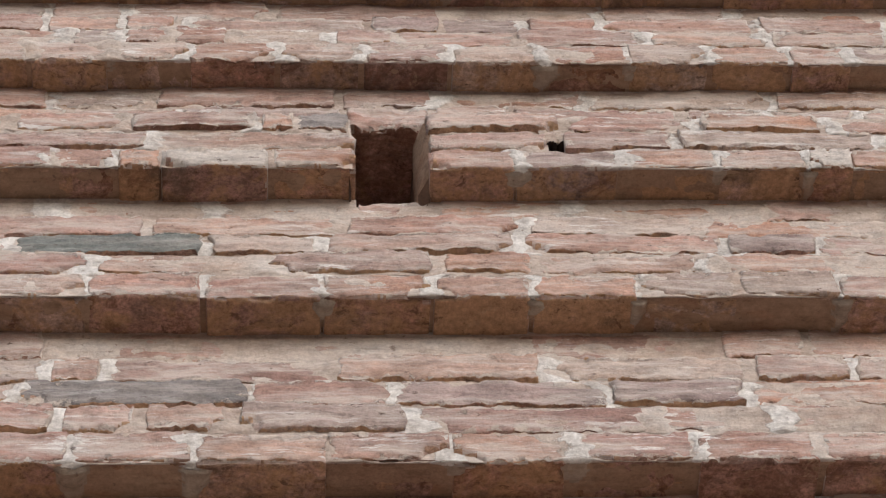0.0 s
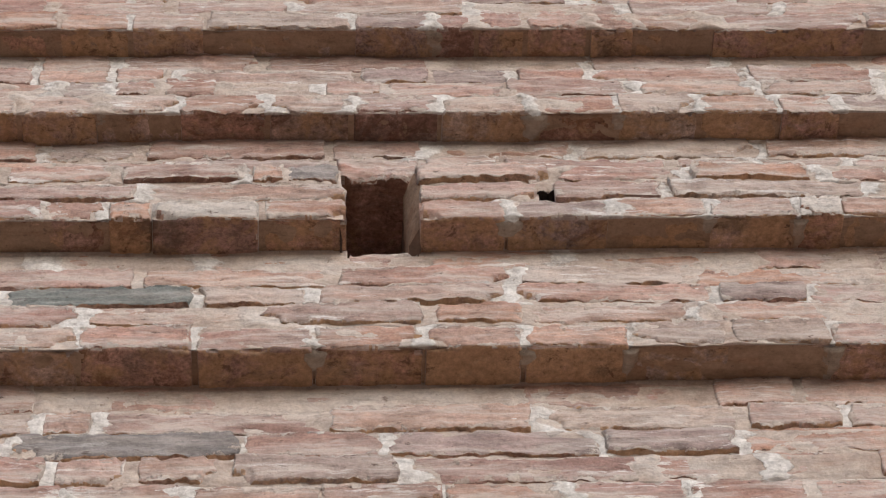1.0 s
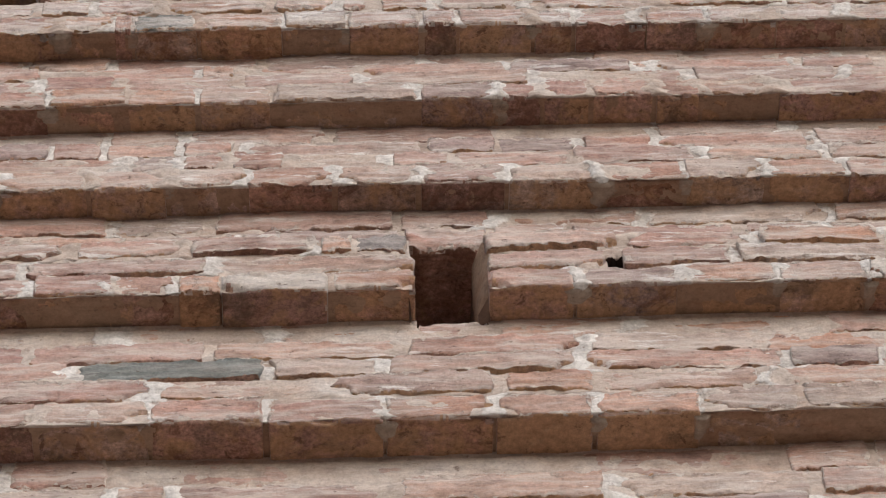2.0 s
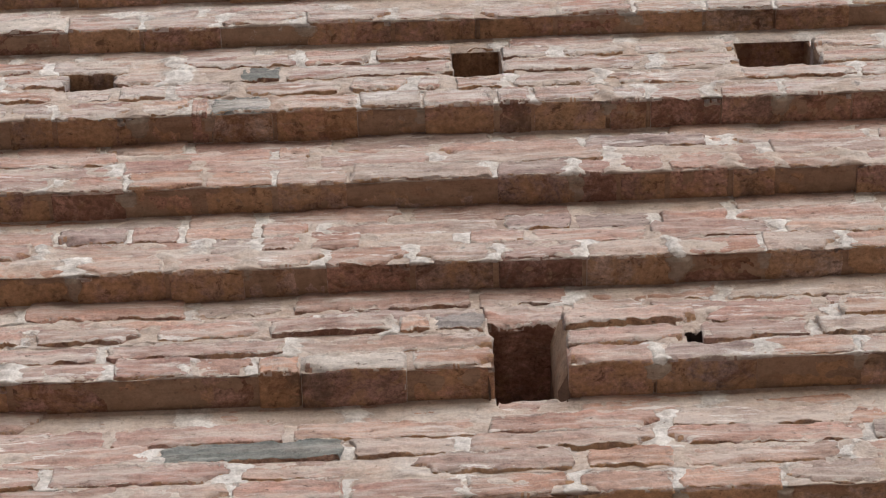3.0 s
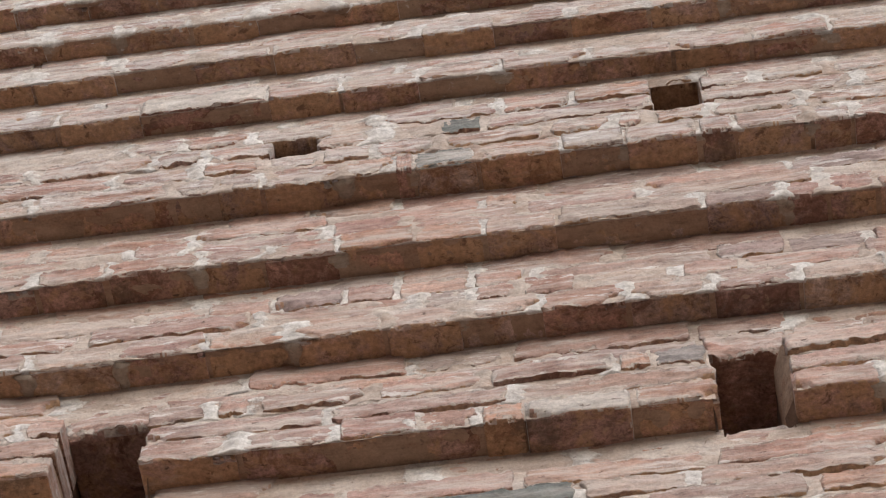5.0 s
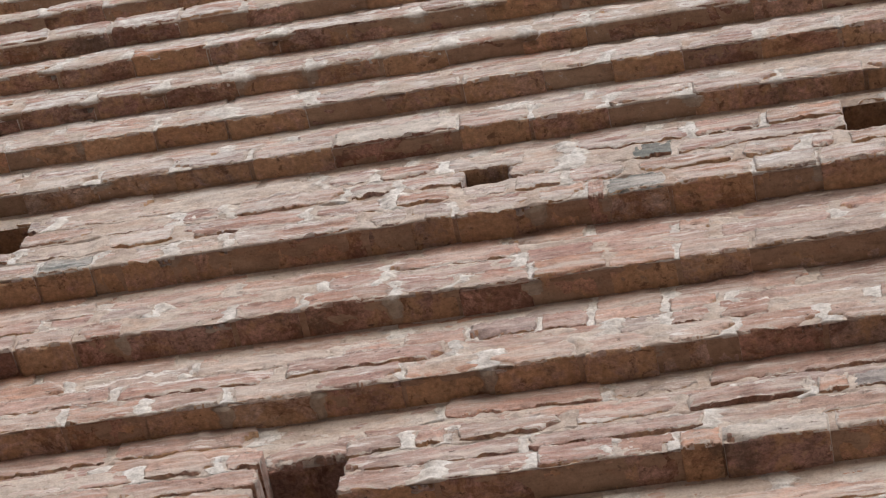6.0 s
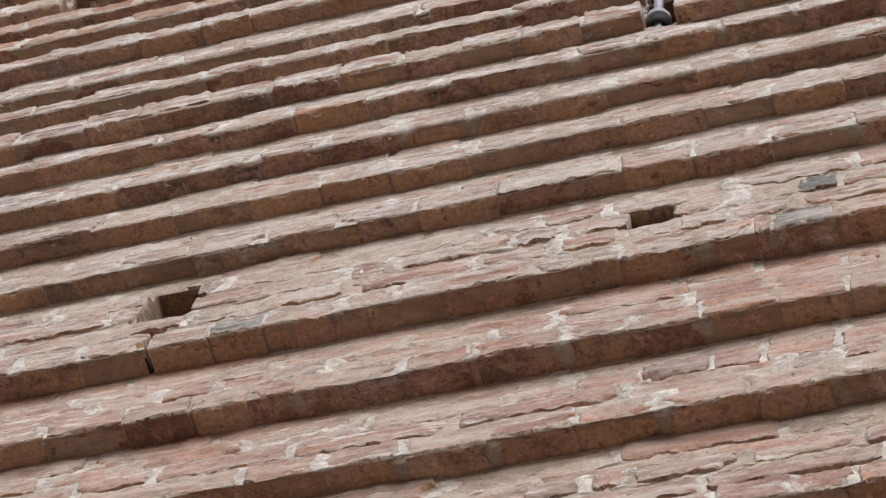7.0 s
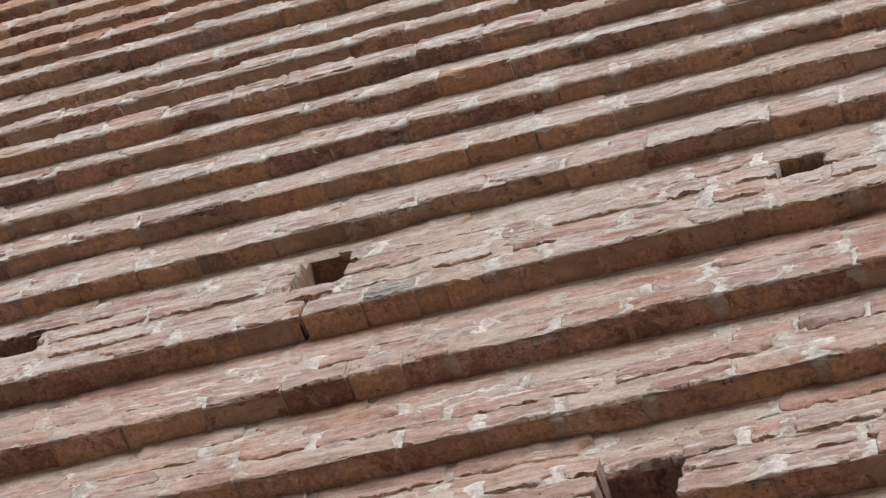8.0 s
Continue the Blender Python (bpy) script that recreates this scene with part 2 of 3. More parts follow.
# single bricks of a look of their own: tier, course, x from and to, material
SPECIAL = [
    (2, 2, -0.399, -0.118, SLATE),
    (1, 2, -0.361, -0.051, BURNT),
    (1, 2, 0.151, 0.443, DUSKY),
    (1, 2, 0.443, 0.639, DUSKY),
    (2, 2, 0.662, 0.795, DUSKY),
    (4, 2, -0.604, -0.487, DUSKY),
    (6, 0, -0.368, -0.251, SLATE_LIP),
    (6, 2, -0.318, -0.245, SLATE),
    (4, 2, 0.146, 0.260, DUSKY),
    (3, 2, 0.020, 0.102, BURNT),
    (3, 0, 0.810, 0.880, PALE),
    (5, 2, 0.300, 0.520, DUSKY),
    (6, 0, -1.442, -1.335, SLATE_LIP),
    (7, 0, -0.906, -0.656, PALE),
    (3, 0, -0.185, -0.020, PALE),
]
# joints whose mortar has run down over the ledge's underside: tier, x
TONGUES = ((1, -0.28), (1, -0.118), (2, 0.055), (2, 0.355), (2, 0.505), (2, 0.802), (3, 0.357), (3, 0.81), (4, -0.561), (4, -0.855), (4, -1.003), (5, -0.755), (6, -0.494), (6, 0.668), (4, 0.421))
# joints between bricks, where they are known: tier and course, x
JOINTS = {
    (1, 0): (-0.279, -0.118, 0.058, 0.221, 0.377, 0.55, 0.715),
    (1, 1): (-0.304, 0.173, 0.502, 0.671),
    (1, 2): (-0.36, -0.039, 0.132, 0.44, 0.641),
    (1, 3): (-0.327, -0.247, 0.07, 0.363, 0.658, 0.803),
    (1, 4): (-0.327, -0.009, 0.321, 0.621),
    (2, 0): (-0.28, -0.113, 0.055, 0.212, 0.358, 0.508, 0.656, 0.804),
    (2, 1): (-0.026,),
    (2, 2): (-0.105, 0.053, 0.35, 0.655, 0.792),
    (2, 3): (-0.2, 0.09, 0.36, 0.63),
    (2, 4): (-0.934, -0.78, -0.104, 0.104, 0.23, 0.44, 0.734, 0.889),
    (3, 0): (-1.09, -0.63, -0.476, -0.349, -0.254, -0.185, -0.02, 0.357, 0.518, 0.671, 0.808),
    (3, 1): (-0.206, 0.609, 0.931),
    (3, 2): (-1.13, -0.992, -0.683, -0.617, -0.041, 0.658, 0.863),
    (3, 3): (-0.94, -0.775, 0.098, 0.236),
    (4, 0): (-1.29, -1.15, -1.01, -0.855, -0.705, -0.561, -0.408, -0.282, -0.151, -0.01, 0.126, 0.269, 0.421, 0.564, 0.699, 0.83, 0.933),
    (4, 1): (-1.47, -1.22, -0.627, -0.353, -0.269, 0.082, 0.598, 0.808),
    (4, 2): (-1.7, -1.31, -1.09, -0.613, -0.474, -0.398, -0.267, -0.171, 0.137, 0.243, 0.4, 0.534, 0.801),
    (4, 3): (-0.748, -0.402, -0.266, 0.541),
    (5, 0): (-1.56, -1.43, -1.03, -0.906, -0.739, -0.627, -0.497, -0.364, -0.242, -0.116, 0.137, 0.274, 0.35, 0.432, 0.544, 0.621),
    (5, 1): (-1.64, -1.51, -1.4, -1.3, -1.18, -0.873, -0.768, -0.515, 0.033, 0.337),
    (5, 2): (-0.772, -0.248, -0.177, 0.306, 0.556),
    (6, 0): (-1.36, -1.28, -1.18, -1.07, -0.812, -0.73, -0.644, -0.496, -0.4, -0.098, 0.019, 0.151, 0.216, 0.354, 0.425, 0.557, 0.668),
    (6, 1): (-1.628, -1.505, -0.765, -0.648, -0.544, -0.447, 0.002, 0.07, 0.176, 0.346),
    (6, 2): (-1.68, -1.19, -1.09, -0.861, -0.769, -0.435),
    (6, 3): (-1.82, -1.45, -0.933, -0.814, -0.682, -0.436),
    (6, 4): (-1.71, -1.63, -1.5, -0.75, -0.609, -0.45, -0.288, -0.22, 0.068, 0.178, 0.4, 0.602, 0.772),
}
# joints filled with a lump of white lime
WHITE = {
    (1, 0): (-0.281, -0.119, 0.219, 0.391, 0.553),
    (1, 1): (-0.304, 0.173),
    (1, 2): (-0.36, -0.039, 0.132, 0.44, 0.641),
    (1, 3): (-0.245, 0.35),
    (2, 0): (-0.281, -0.114, 0.052, 0.213, 0.343, 0.502, 0.798),
    (2, 2): (-0.105, 0.053, 0.35, 0.655, 0.792),
    (2, 3): (0.39,),
    (3, 0): (-1.09, -0.64, -0.49, -0.348, -0.254, 0.356, 0.512, 0.67, 0.812),
    (3, 1): (-0.206, 0.609, 0.931),
    (3, 2): (-1.13, -0.992, -0.683, -0.617, -0.041, 0.658, 0.863),
    (4, 0): (-1.29, -1.15, -1.01, -0.719, -0.586, -0.147, -0.001, 0.136, 0.279, 0.417, 0.551, 0.686, 0.837, 0.972),
    (4, 1): (-1.47, -1.22, -0.627, -0.353, -0.269, 0.082, 0.598, 0.808, 0.867),
    (4, 2): (-1.7, -1.31, -1.09, -0.613, -0.474, -0.398, -0.267, -0.171, 0.4, 0.534, 0.801),
    (4, 3): (-0.748, -0.402, -0.266, 0.541),
    (5, 0): (-1.56, -1.03, -0.906, -0.77, -0.624, -0.497, -0.233, 0.148, 0.274, 0.488),
    (5, 1): (-1.64, -1.51, -1.4, -1.18, -0.873, -0.768, -0.515, 0.033, 0.337),
    (5, 2): (-0.772, -0.248, 0.556),
    (6, 0): (-1.36, -1.18, -1.07, -0.643, -0.4, -0.113, 0.01, 0.158, 0.216, 0.312, 0.686),
    (6, 1): (-1.52, -0.765, -0.598, -0.447, 0.002, 0.209, 0.346),
    (6, 2): (-1.68, -1.19, -1.09, -1.03, -0.861, -0.769, -0.435),
    (6, 3): (-1.82, -1.45, -0.933, -0.814, -0.682, -0.436),
    (6, 4): (-1.71, -0.794, -0.609, -0.407, -0.288),
}


def value_noise(p, seed):
    """Smooth noise in about -1 to 1 at an array of points."""
    i = np.floor(p).astype(np.int64)
    f = p - i
    f = f * f * (3 - 2 * f)
    total = 0.0
    for dx in (0, 1):
        for dy in (0, 1):
            for dz in (0, 1):
                q = (i[:, 0] + dx) * 374761393 + (i[:, 1] + dy) * 668265263 + (i[:, 2] + dz) * 2147483647 + seed * 1274126177
                q = (q ^ (q >> 13)) * 1274126177 & 0x7FFFFFFF
                q = (q ^ (q >> 16)) & 0xFFFF
                w = (f[:, 0] if dx else 1 - f[:, 0]) * (f[:, 1] if dy else 1 - f[:, 1]) * (f[:, 2] if dz else 1 - f[:, 2])
                total = total + w * (q / 32767.5 - 1)
    return total


def rough_noise(p, scale, seed, octaves=3, gain=0.5):
    total, a = 0.0, 1.0
    for o in range(octaves):
        total = total + a * value_noise(p * scale * 2 ** o, seed + o)
        a *= gain
    return total


# ---- bricks: worn boxes in some variants, x from -1/2 to 1/2 of their length, front at y = 0, bottom at z = 0 ----
def brick_data(length, height, depth, seed, nx, nz, under_rows, wear=1.0, calm=0.75, chipped=0):
    """A worn brick: a fine front, an underside of some rows, a plain top and ends."""
    ny = under_rows
    bm = bmesh.new()
    index = {}

    def vert(i, j, k):
        if (i, j, k) not in index:
            index[i, j, k] = bm.verts.new((i / nx - 0.5, j / ny, k / nz))
        return index[i, j, k]

    for i in range(nx):
        for k in range(nz):
            bm.faces.new((vert(i, 0, k), vert(i + 1, 0, k), vert(i + 1, 0, k + 1), vert(i, 0, k + 1)))
        for j in range(ny):
            bm.faces.new((vert(i, j, 0), vert(i, j + 1, 0), vert(i + 1, j + 1, 0), vert(i + 1, j, 0)))
        bm.faces.new((vert(i, 0, nz), vert(i + 1, 0, nz), vert(i + 1, ny, nz), vert(i, ny, nz)))
    for j in range(ny):
        for k in range(nz):
            bm.faces.new((vert(0, j, k), vert(0, j, k + 1), vert(0, j + 1, k + 1), vert(0, j + 1, k)))
            bm.faces.new((vert(nx, j, k), vert(nx, j + 1, k), vert(nx, j + 1, k + 1), vert(nx, j, k + 1)))
    bm.verts.ensure_lookup_table()
    p = np.array([v.co[:] for v in bm.verts])
    p[:, 2] = 0.5 + 0.5 * np.sin((p[:, 2] - 0.5) * math.pi) * 0.7 + (p[:, 2] - 0.5) * 0.3
    p[:, 1] = 0.7 * (1 - np.cos(p[:, 1] * math.pi / 2)) + 0.3 * p[:, 1]
    p *= (length, depth, height)
    q = p.copy()
    r = 0.0032 + 0.0030 * rough_noise(np.c_[p[:, 0], p[:, 1] * 0, p[:, 2] * 0.5], 22, seed)
    r = np.clip(r, 0.0012, 0.009)[:, None]
    low = np.array((-length / 2, 0, 0)) + r
    high = np.array((length / 2, depth + 0.05, height)) - r
    inner = np.clip(p, low, high)
    d = p - inner
    size = np.linalg.norm(d, axis=1, keepdims=True)
    normal = np.where(size > 1e-6, d / np.maximum(size, 1e-6), 0)
    p = np.where(size > 1e-6, inner + r * normal, p)
    # rough skin on the front and the underside
    skin = 0.0013 * rough_noise(q * (0.7, 1, 1), 48, seed + 7, 4, 0.65) + 0.0022 * calm * rough_noise(q, 7, seed + 11, 2)
    skin += 0.0015 * rough_noise(q * (0.14, 1, 1), 85, seed + 31, 2, 0.6)
    front, below = q[:, 1] < 1e-6, (q[:, 2] < 1e-6) & (q[:, 1] > 1e-6)
    p[front, 1] -= skin[front]
    p[below, 2] -= 1.1 * skin[below]
    # crumbled edges of the front: flakes and bites are broken away, most of them below
    ends = length / 2 - np.abs(q[:, 0])
    edge = np.minimum(np.minimum(q[:, 2], height - q[:, 2]), ends)
    bite = np.clip(rough_noise(q * (1, 1, 0.6), 34, seed + 19, 4, 0.6), 0, 1.2)
    p[front, 1] += (0.009 * wear * bite * np.exp(-edge / 0.005))[front]
    ragged = np.clip(rough_noise(q * (1, 0, 0), 30, seed + 23, 4, 0.65) + 0.15, 0, 1.1)
    p[front, 2] += (0.0055 * wear * ragged * np.exp(-q[:, 2] / 0.009))[front]
    crooked = rough_noise(np.c_[q[:, 2], np.sign(q[:, 0]), q[:, 0] * 0], 38, seed + 29, 3, 0.6)
    p[front, 0] -= (np.sign(q[:, 0]) * 0.005 * wear * (crooked + 0.4) * np.exp(-ends / 0.010))[front]
    if chipped:
        # a corner has gone
        corner = np.hypot((q[:, 0] - chipped * length / 2) * 0.6, q[:, 2]) + 0.006 * rough_noise(q, 45, seed + 41, 3)
        gone = np.clip(1 - corner / 0.024, 0, 1)
        p[front, 1] += (0.016 * np.minimum(1, gone * 2.5))[front]
    edge = np.where(front, edge, 0.012)
    for v, co in zip(bm.verts, p):
        v.co = co
    bmesh.ops.recalc_face_normals(bm, faces=bm.faces[:])
    me = bpy.data.meshes.new("brick")
    bm.to_mesh(me)
    bm.free()
    me.attributes.new("edge", "FLOAT", "POINT").data.foreach_set("value", edge.astype(np.float32))
    me.polygons.foreach_set("use_smooth", [True] * len(me.polygons))
    # faces that look down get the shade-toned material
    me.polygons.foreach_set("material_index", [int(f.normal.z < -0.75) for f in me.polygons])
    return me


# length class and place in the tier: fine ones where single bricks are seen, plain ones above
KINDS = {
    "stretcher": [brick_data(0.29, 0.055, 0.11, 10 + q, 72, 16, 2, chipped=(0, 0, 1, -1)[q % 4]) for q in range(14)],
    "header": [brick_data(0.145, 0.055, 0.11, 50 + q, 38, 16, 2, chipped=(0, 0, 0, 1, -1)[q % 5]) for q in range(14)],
    "lip_stretcher": [brick_data(0.29, 0.055, 0.12, 90 + q, 72, 14, 10, 0.75, 0.5, (0, 0, 1)[q % 3]) for q in range(10)],
    "lip_header": [brick_data(0.145, 0.055, 0.12, 130 + q, 38, 14, 10, 0.75, 0.5, (0, 0, 0, 1, -1)[q % 5]) for q in range(16)],
    "far_stretcher": [brick_data(0.29, 0.055, 0.11, 170 + q, 40, 9, 4, 1.0, 0.5, (0, 1, -1)[q % 3]) for q in range(10)],
    "far_header": [brick_data(0.145, 0.055, 0.11, 190 + q, 22, 9, 4, 1.0, 0.5, (0, 0, 1, -1)[q % 4]) for q in range(10)],
    "plain_stretcher": [brick_data(0.29, 0.055, 0.11, 210 + q, 20, 5, 3) for q in range(4)],
    "plain_header": [brick_data(0.145, 0.055, 0.11, 220 + q, 10, 5, 3) for q in range(4)],
}
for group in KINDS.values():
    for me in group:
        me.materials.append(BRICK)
        me.materials.append(SHADE_UNDER)
HEADERS = KINDS["header"]


def recoloured(me, mat):
    c = me.copy()
    c.materials[0] = mat
    return c


def mesh_object(name, verts, faces, mat, smooth=True):
    me = bpy.data.meshes.new(name)
    me.from_pydata(verts, [], faces)
    me.materials.append(mat)
    me.polygons.foreach_set("use_smooth", [smooth] * len(me.polygons))
    me.update()
    return new(name, me)


def box(name, lo, hi, mat):
    bm = bmesh.new()
    bmesh.ops.create_cube(bm, size=1)
    for v in bm.verts:
        v.co = [(a + b) / 2 + c * (b - a) for a, b, c in zip(lo, hi, v.co)]
    me = bpy.data.meshes.new(name)
    bm.to_mesh(me)
    bm.free()
    me.materials.append(mat)
    return new(name, me)


# ---- ground and the plain rest of the wall ----
# unseen ground, its dark red-brown set for the light it throws up at the ledges
ground = box("ground", (-400, -400, -0.3), (400, 400, 0.0), GROUND_TONE)
tagged(ground, "dark reddish ground in front of the wall, out of view", "ground", kind="structure")
facade = new("wall_facade")
tagged(facade, "weathered pink brick wall with projecting ledges and lime mortar", "wall", kind="structure")


def under(ob, parent):
    ob.parent = parent
    return ob


TOP = LIPS[-1]
under(box("wall_core", (-9, BACK, 0), (9, BACK + 0.5, TOP + 1.6), WALL_PLAIN), facade)
under(box("wall_foot", (X0, D + 0.05, 0), (X1, BACK - 0.004, LIPS[0]), WALL_PLAIN), facade)
under(box("wall_head", (X0, D + 0.03, TOP), (X1, BACK - 0.004, TOP + 1.6), WALL_PLAIN), facade)
under(box("wall_flank", (-9, D + 0.03, 0), (X0, BACK - 0.004, TOP + 1.6), WALL_PLAIN), facade)
under(box("wall_flank", (X1, D + 0.03, 0), (9, BACK - 0.004, TOP + 1.6), WALL_PLAIN), facade)

rng = random.Random(7)


def hole_top(tier, k):
    """The upper edge of a hole; the high holes of the seventh tier are broken out further."""
    return course_z(tier, k)[1] + (0.022 if (tier, k) == (6, 3) else 0.0)


def hole_floor(tier, k):
    """The lower edge of a hole: broken down into the course below it."""
    return course_z(tier, k)[0] - (0.020 if tier == 3 and k == 0 else 0.011 if (tier, k) == (6, 2) else 0.0)


def under_hole(tier, k, a, b):
    """Whether a brick lies right under a hole of its own tier or of the next."""
    for t, k0, k1, ha, hb, _ in HOLES:
        if k1 > k0 or t == 6:
            if a < hb - 0.01 and b > ha + 0.01 and ((t == tier and k == k0 - 1) or (t == tier + 1 == 3 and k0 == 0 and k == COURSES[tier] - 1)):
                return hole_floor(t, k0) - course_z(t, k0)[0]
    return 0.0


def over_hole(tier, k, a, b):
    """Whether a brick is the lintel of one of the two deep holes."""
    return (tier, k) == (3, 3) and any(t == 3 and k1 == 2 and a < hb and b > ha for t, _, k1, ha, hb, _ in HOLES)


def free_spans(tier, k):
    """The stretches of a course between the holes."""
    cuts = sorted((a, b) for t, k0, k1, a, b, _ in HOLES if t == tier and k0 <= k <= k1)
    spans, x = [], X0
    for a, b in cuts:
        spans.append((x, a))
        x = b
    return spans + [(x, X1)]


def lay_course(tier, k):
    """The bricks of a course: x from, x to, material or None."""
    out = []
    fixed = sorted((a, b, m) for t, kk, a, b, m in SPECIAL if t == tier and kk == k)
    for a, b in free_spans(tier, k):
        marks = [f for f in fixed if a - 0.01 <= f[0] and f[1] <= b + 0.01]
        known = [j for j in JOINTS.get((tier, k), ()) if a + 0.03 < j < b - 0.03 and all(j < f[0] - 0.03 or j > f[1] + 0.03 for f in marks)]
        stops = sorted(marks + [(j, j, None) for j in known], key=lambda q: q[0]) + [(b, b, None)]
        x = a
        for fa, fb, m in stops:
            gap, pieces = fa - x, []
            if gap <= 0.34 and (gap < 0.2 or x > a) and gap > 0.01:
                pieces = [gap]
            while sum(pieces) < gap - 0.02:
                head = rng.random() < (0.9 if k == 0 else 0.3)
                pieces.append(rng.uniform(0.135, 0.175) if head else rng.uniform(0.25, 0.315))
            if pieces:
                scale = gap / sum(pieces)
                for q in pieces:
                    out.append((x, x + q * scale, None))
                    x += q * scale
            if m:
                out.append((fa, fb, m))
            x = max(x, fb)
    return out


LAYOUT = {(t, k): lay_course(t, k) for t in range(len(COURSES)) for k in range(COURSES[t])}


# ---- mortar: one uneven bed for each tier, that fills the joints and smears over the bricks' edges ----
def near_x(tier):
    """From here to the right the tier is built in full detail."""
    return max(X0 + 0.05, -0.50 - 0.42 * tier)


def mortar_bed(tier):
    fine = 0.0044 if tier < 7 else 0.0055 if tier < FINE else 0.008
    left, right = near_x(tier), (0.95 if tier < 8 else 0.8)
    xs = np.concatenate([np.arange(X0, left, 0.03), np.arange(left, right, fine), np.linspace(right, X1, 16)])
    nx = len(xs) - 1
    bedding = []
    rows = []        # y, z, normal y, normal z, course or -1 for the soffit
    n = COURSES[tier]
    steps = (0, 0.03, 0.06, 0.09, 0.12, 0.155, 0.2, 0.3, 0.45, 0.6, 0.75, 0.86, 0.93, 0.97) if tier < FINE else (0, 0.05, 0.1, 0.17, 0.3, 0.5, 0.75, 0.92)
    per = len(steps)
    soffit_rows = 20 if tier < FINE else 12
    for k in range(n - 1, -1, -1):
        z0, z1 = course_z(tier, k)
        y, y_up = D + step_back(tier, k), D + (step_back(tier, k + 1) if k + 1 < n else DEPTH[tier + 1] + 0.004)
        for f in steps:
            ease = min(1, f / 0.2)
            rows.append((y_up + (y - y_up) * ease, z1 + (z0 - z1) * f, -1, 0, k))
            bedding.append(f)
    rows.append((D + 0.004, LIPS[tier] + 0.002, -0.7, -0.7, 0))
    deep = DEPTH[tier] + 0.03
    for j in range(1, soffit_rows + 1):
        rows.append((D + 0.004 + deep * j / soffit_rows, LIPS[tier] + 0.002, 0, -1, -1))
    rows = np.array(rows)
    m = len(rows)
    X = np.repeat(xs[None, :], m, 0)
    Y = np.repeat(rows[:, 0:1], nx + 1, 1)
    Z = np.repeat(rows[:, 1:2], nx + 1, 1)
    p = np.c_[X.ravel(), Y.ravel(), Z.ravel()]
    out = -0.0030 + 0.0026 * rough_noise(p * (0.5, 1, 1.2), 40, 300, 4, 0.65) + 0.0022 * rough_noise(p * (0.6, 1, 1), 8, 340, 2)
    out = out.reshape(m, nx + 1)
    # bed joints that have lost their mortar
    for r, f in enumerate(bedding):
        if f < 0.19 and r >= per:
            at = np.c_[xs, xs * 0 + rows[r, 1] - f * 0.066, xs * 0]
            gone = rough_noise(at, 6.0, 900 + tier, 5, 0.6)
            tall = 0.085 + 0.05 * rough_noise(at, 25, 930 + tier, 4, 0.65)
            out[r] -= 0.015 * np.clip(gone * 5.0 - 0.1, 0, 1) * np.clip((tall - f) / 0.03 + 1, 0, 1)
    soff = rows[:, 4] < 0
    # a fillet of mortar under the ledge above
    for r in range(per):
        calm = min(1.0, steps[r] / 0.45)
        out[r] = (out[r] + 0.003) * calm - 0.003 + 0.006 * (1 - min(1.0, steps[r] / 0.12))
    if tier >= 6:
        out += 0.0010
    out[soff] = out[soff] * 0.35 + 0.0002
    lime = np.zeros(out.shape, np.float32)
    if tier >= 6:
        lime += 0.2 if tier == 6 else 0.28
    for k in range(n):
        sel = np.where(rows[:, 4] == k)[0]
        for (a, b, _), (a2, b2, _) in zip(LAYOUT[tier, k], LAYOUT[tier, k][1:]):
            if a2 - b > 0.02:
                continue
            lump = rng.choice((0.002, 0.003, 0.004, 0.005, 0.007))
            wide = rng.uniform(0.010, 0.024)
            if tier >= 7:
                lump, wide = lump * 0.5, wide * 1.5
            near = np.where(np.abs(xs - b) < 0.07)[0]
            if len(near) == 0 or len(sel) == 0:
                continue
            dist = (xs[near][None, :] - b + 0.016 * rough_noise(np.c_[rows[sel, 1], rows[sel, 1] * 0, rows[sel, 1] * 0 + b], 45, 77, 3, 0.7)[:, None]) / wide
            low = np.clip((LIPS[tier + 1] - 0.012 - rows[sel, 1]) / 0.025, 0, 1)[:, None]
            out[np.ix_(sel, near)] += low * lump * np.exp(-dist ** 2)
            known = WHITE.get((tier, k), ())
            if any(abs(b - x) < 0.04 for x in known):
                chance = 1.0
            elif known and known[0] < b < known[-1]:
                chance = 0.12
            else:
                chance = 0.35 if tier < 6 else 0.68
            if rng.random() < chance:
                lime[np.ix_(sel, near)] = np.maximum(lime[np.ix_(sel, near)], rng.uniform(0.6, 1.0) * np.exp(-(dist / rng.uniform(0.9, 1.7)) ** 4))
            if k == 0:
                s2 = np.where(soff)[0][:soffit_rows - 3]
                tongue = rng.choice((0.0, 0.0, 0.0, 0.0, 0.0, 0.0, 0.0, 0.0035, 0.006))
                if any(t == tier and abs(b - x) < 0.04 for t, x in TONGUES):
                    tongue = 0.012
                reach = np.clip(1.3 - np.arange(len(s2))[:, None] / rng.uniform(0.3, 0.85) / len(s2), 0, 1)
                side = 0.008 * rough_noise(np.c_[np.arange(len(s2)) * 0.12, np.zeros(len(s2)), np.zeros(len(s2)) + b * 9], 1.7, 55, 2)[:, None]
                taper = rng.uniform(0.011, 0.021) * np.linspace(1.1, 0.45, len(s2))[:, None]
                out[np.ix_(s2, near)] += tongue * reach * np.exp(-((xs[near][None, :] - b + side) / taper) ** 4)
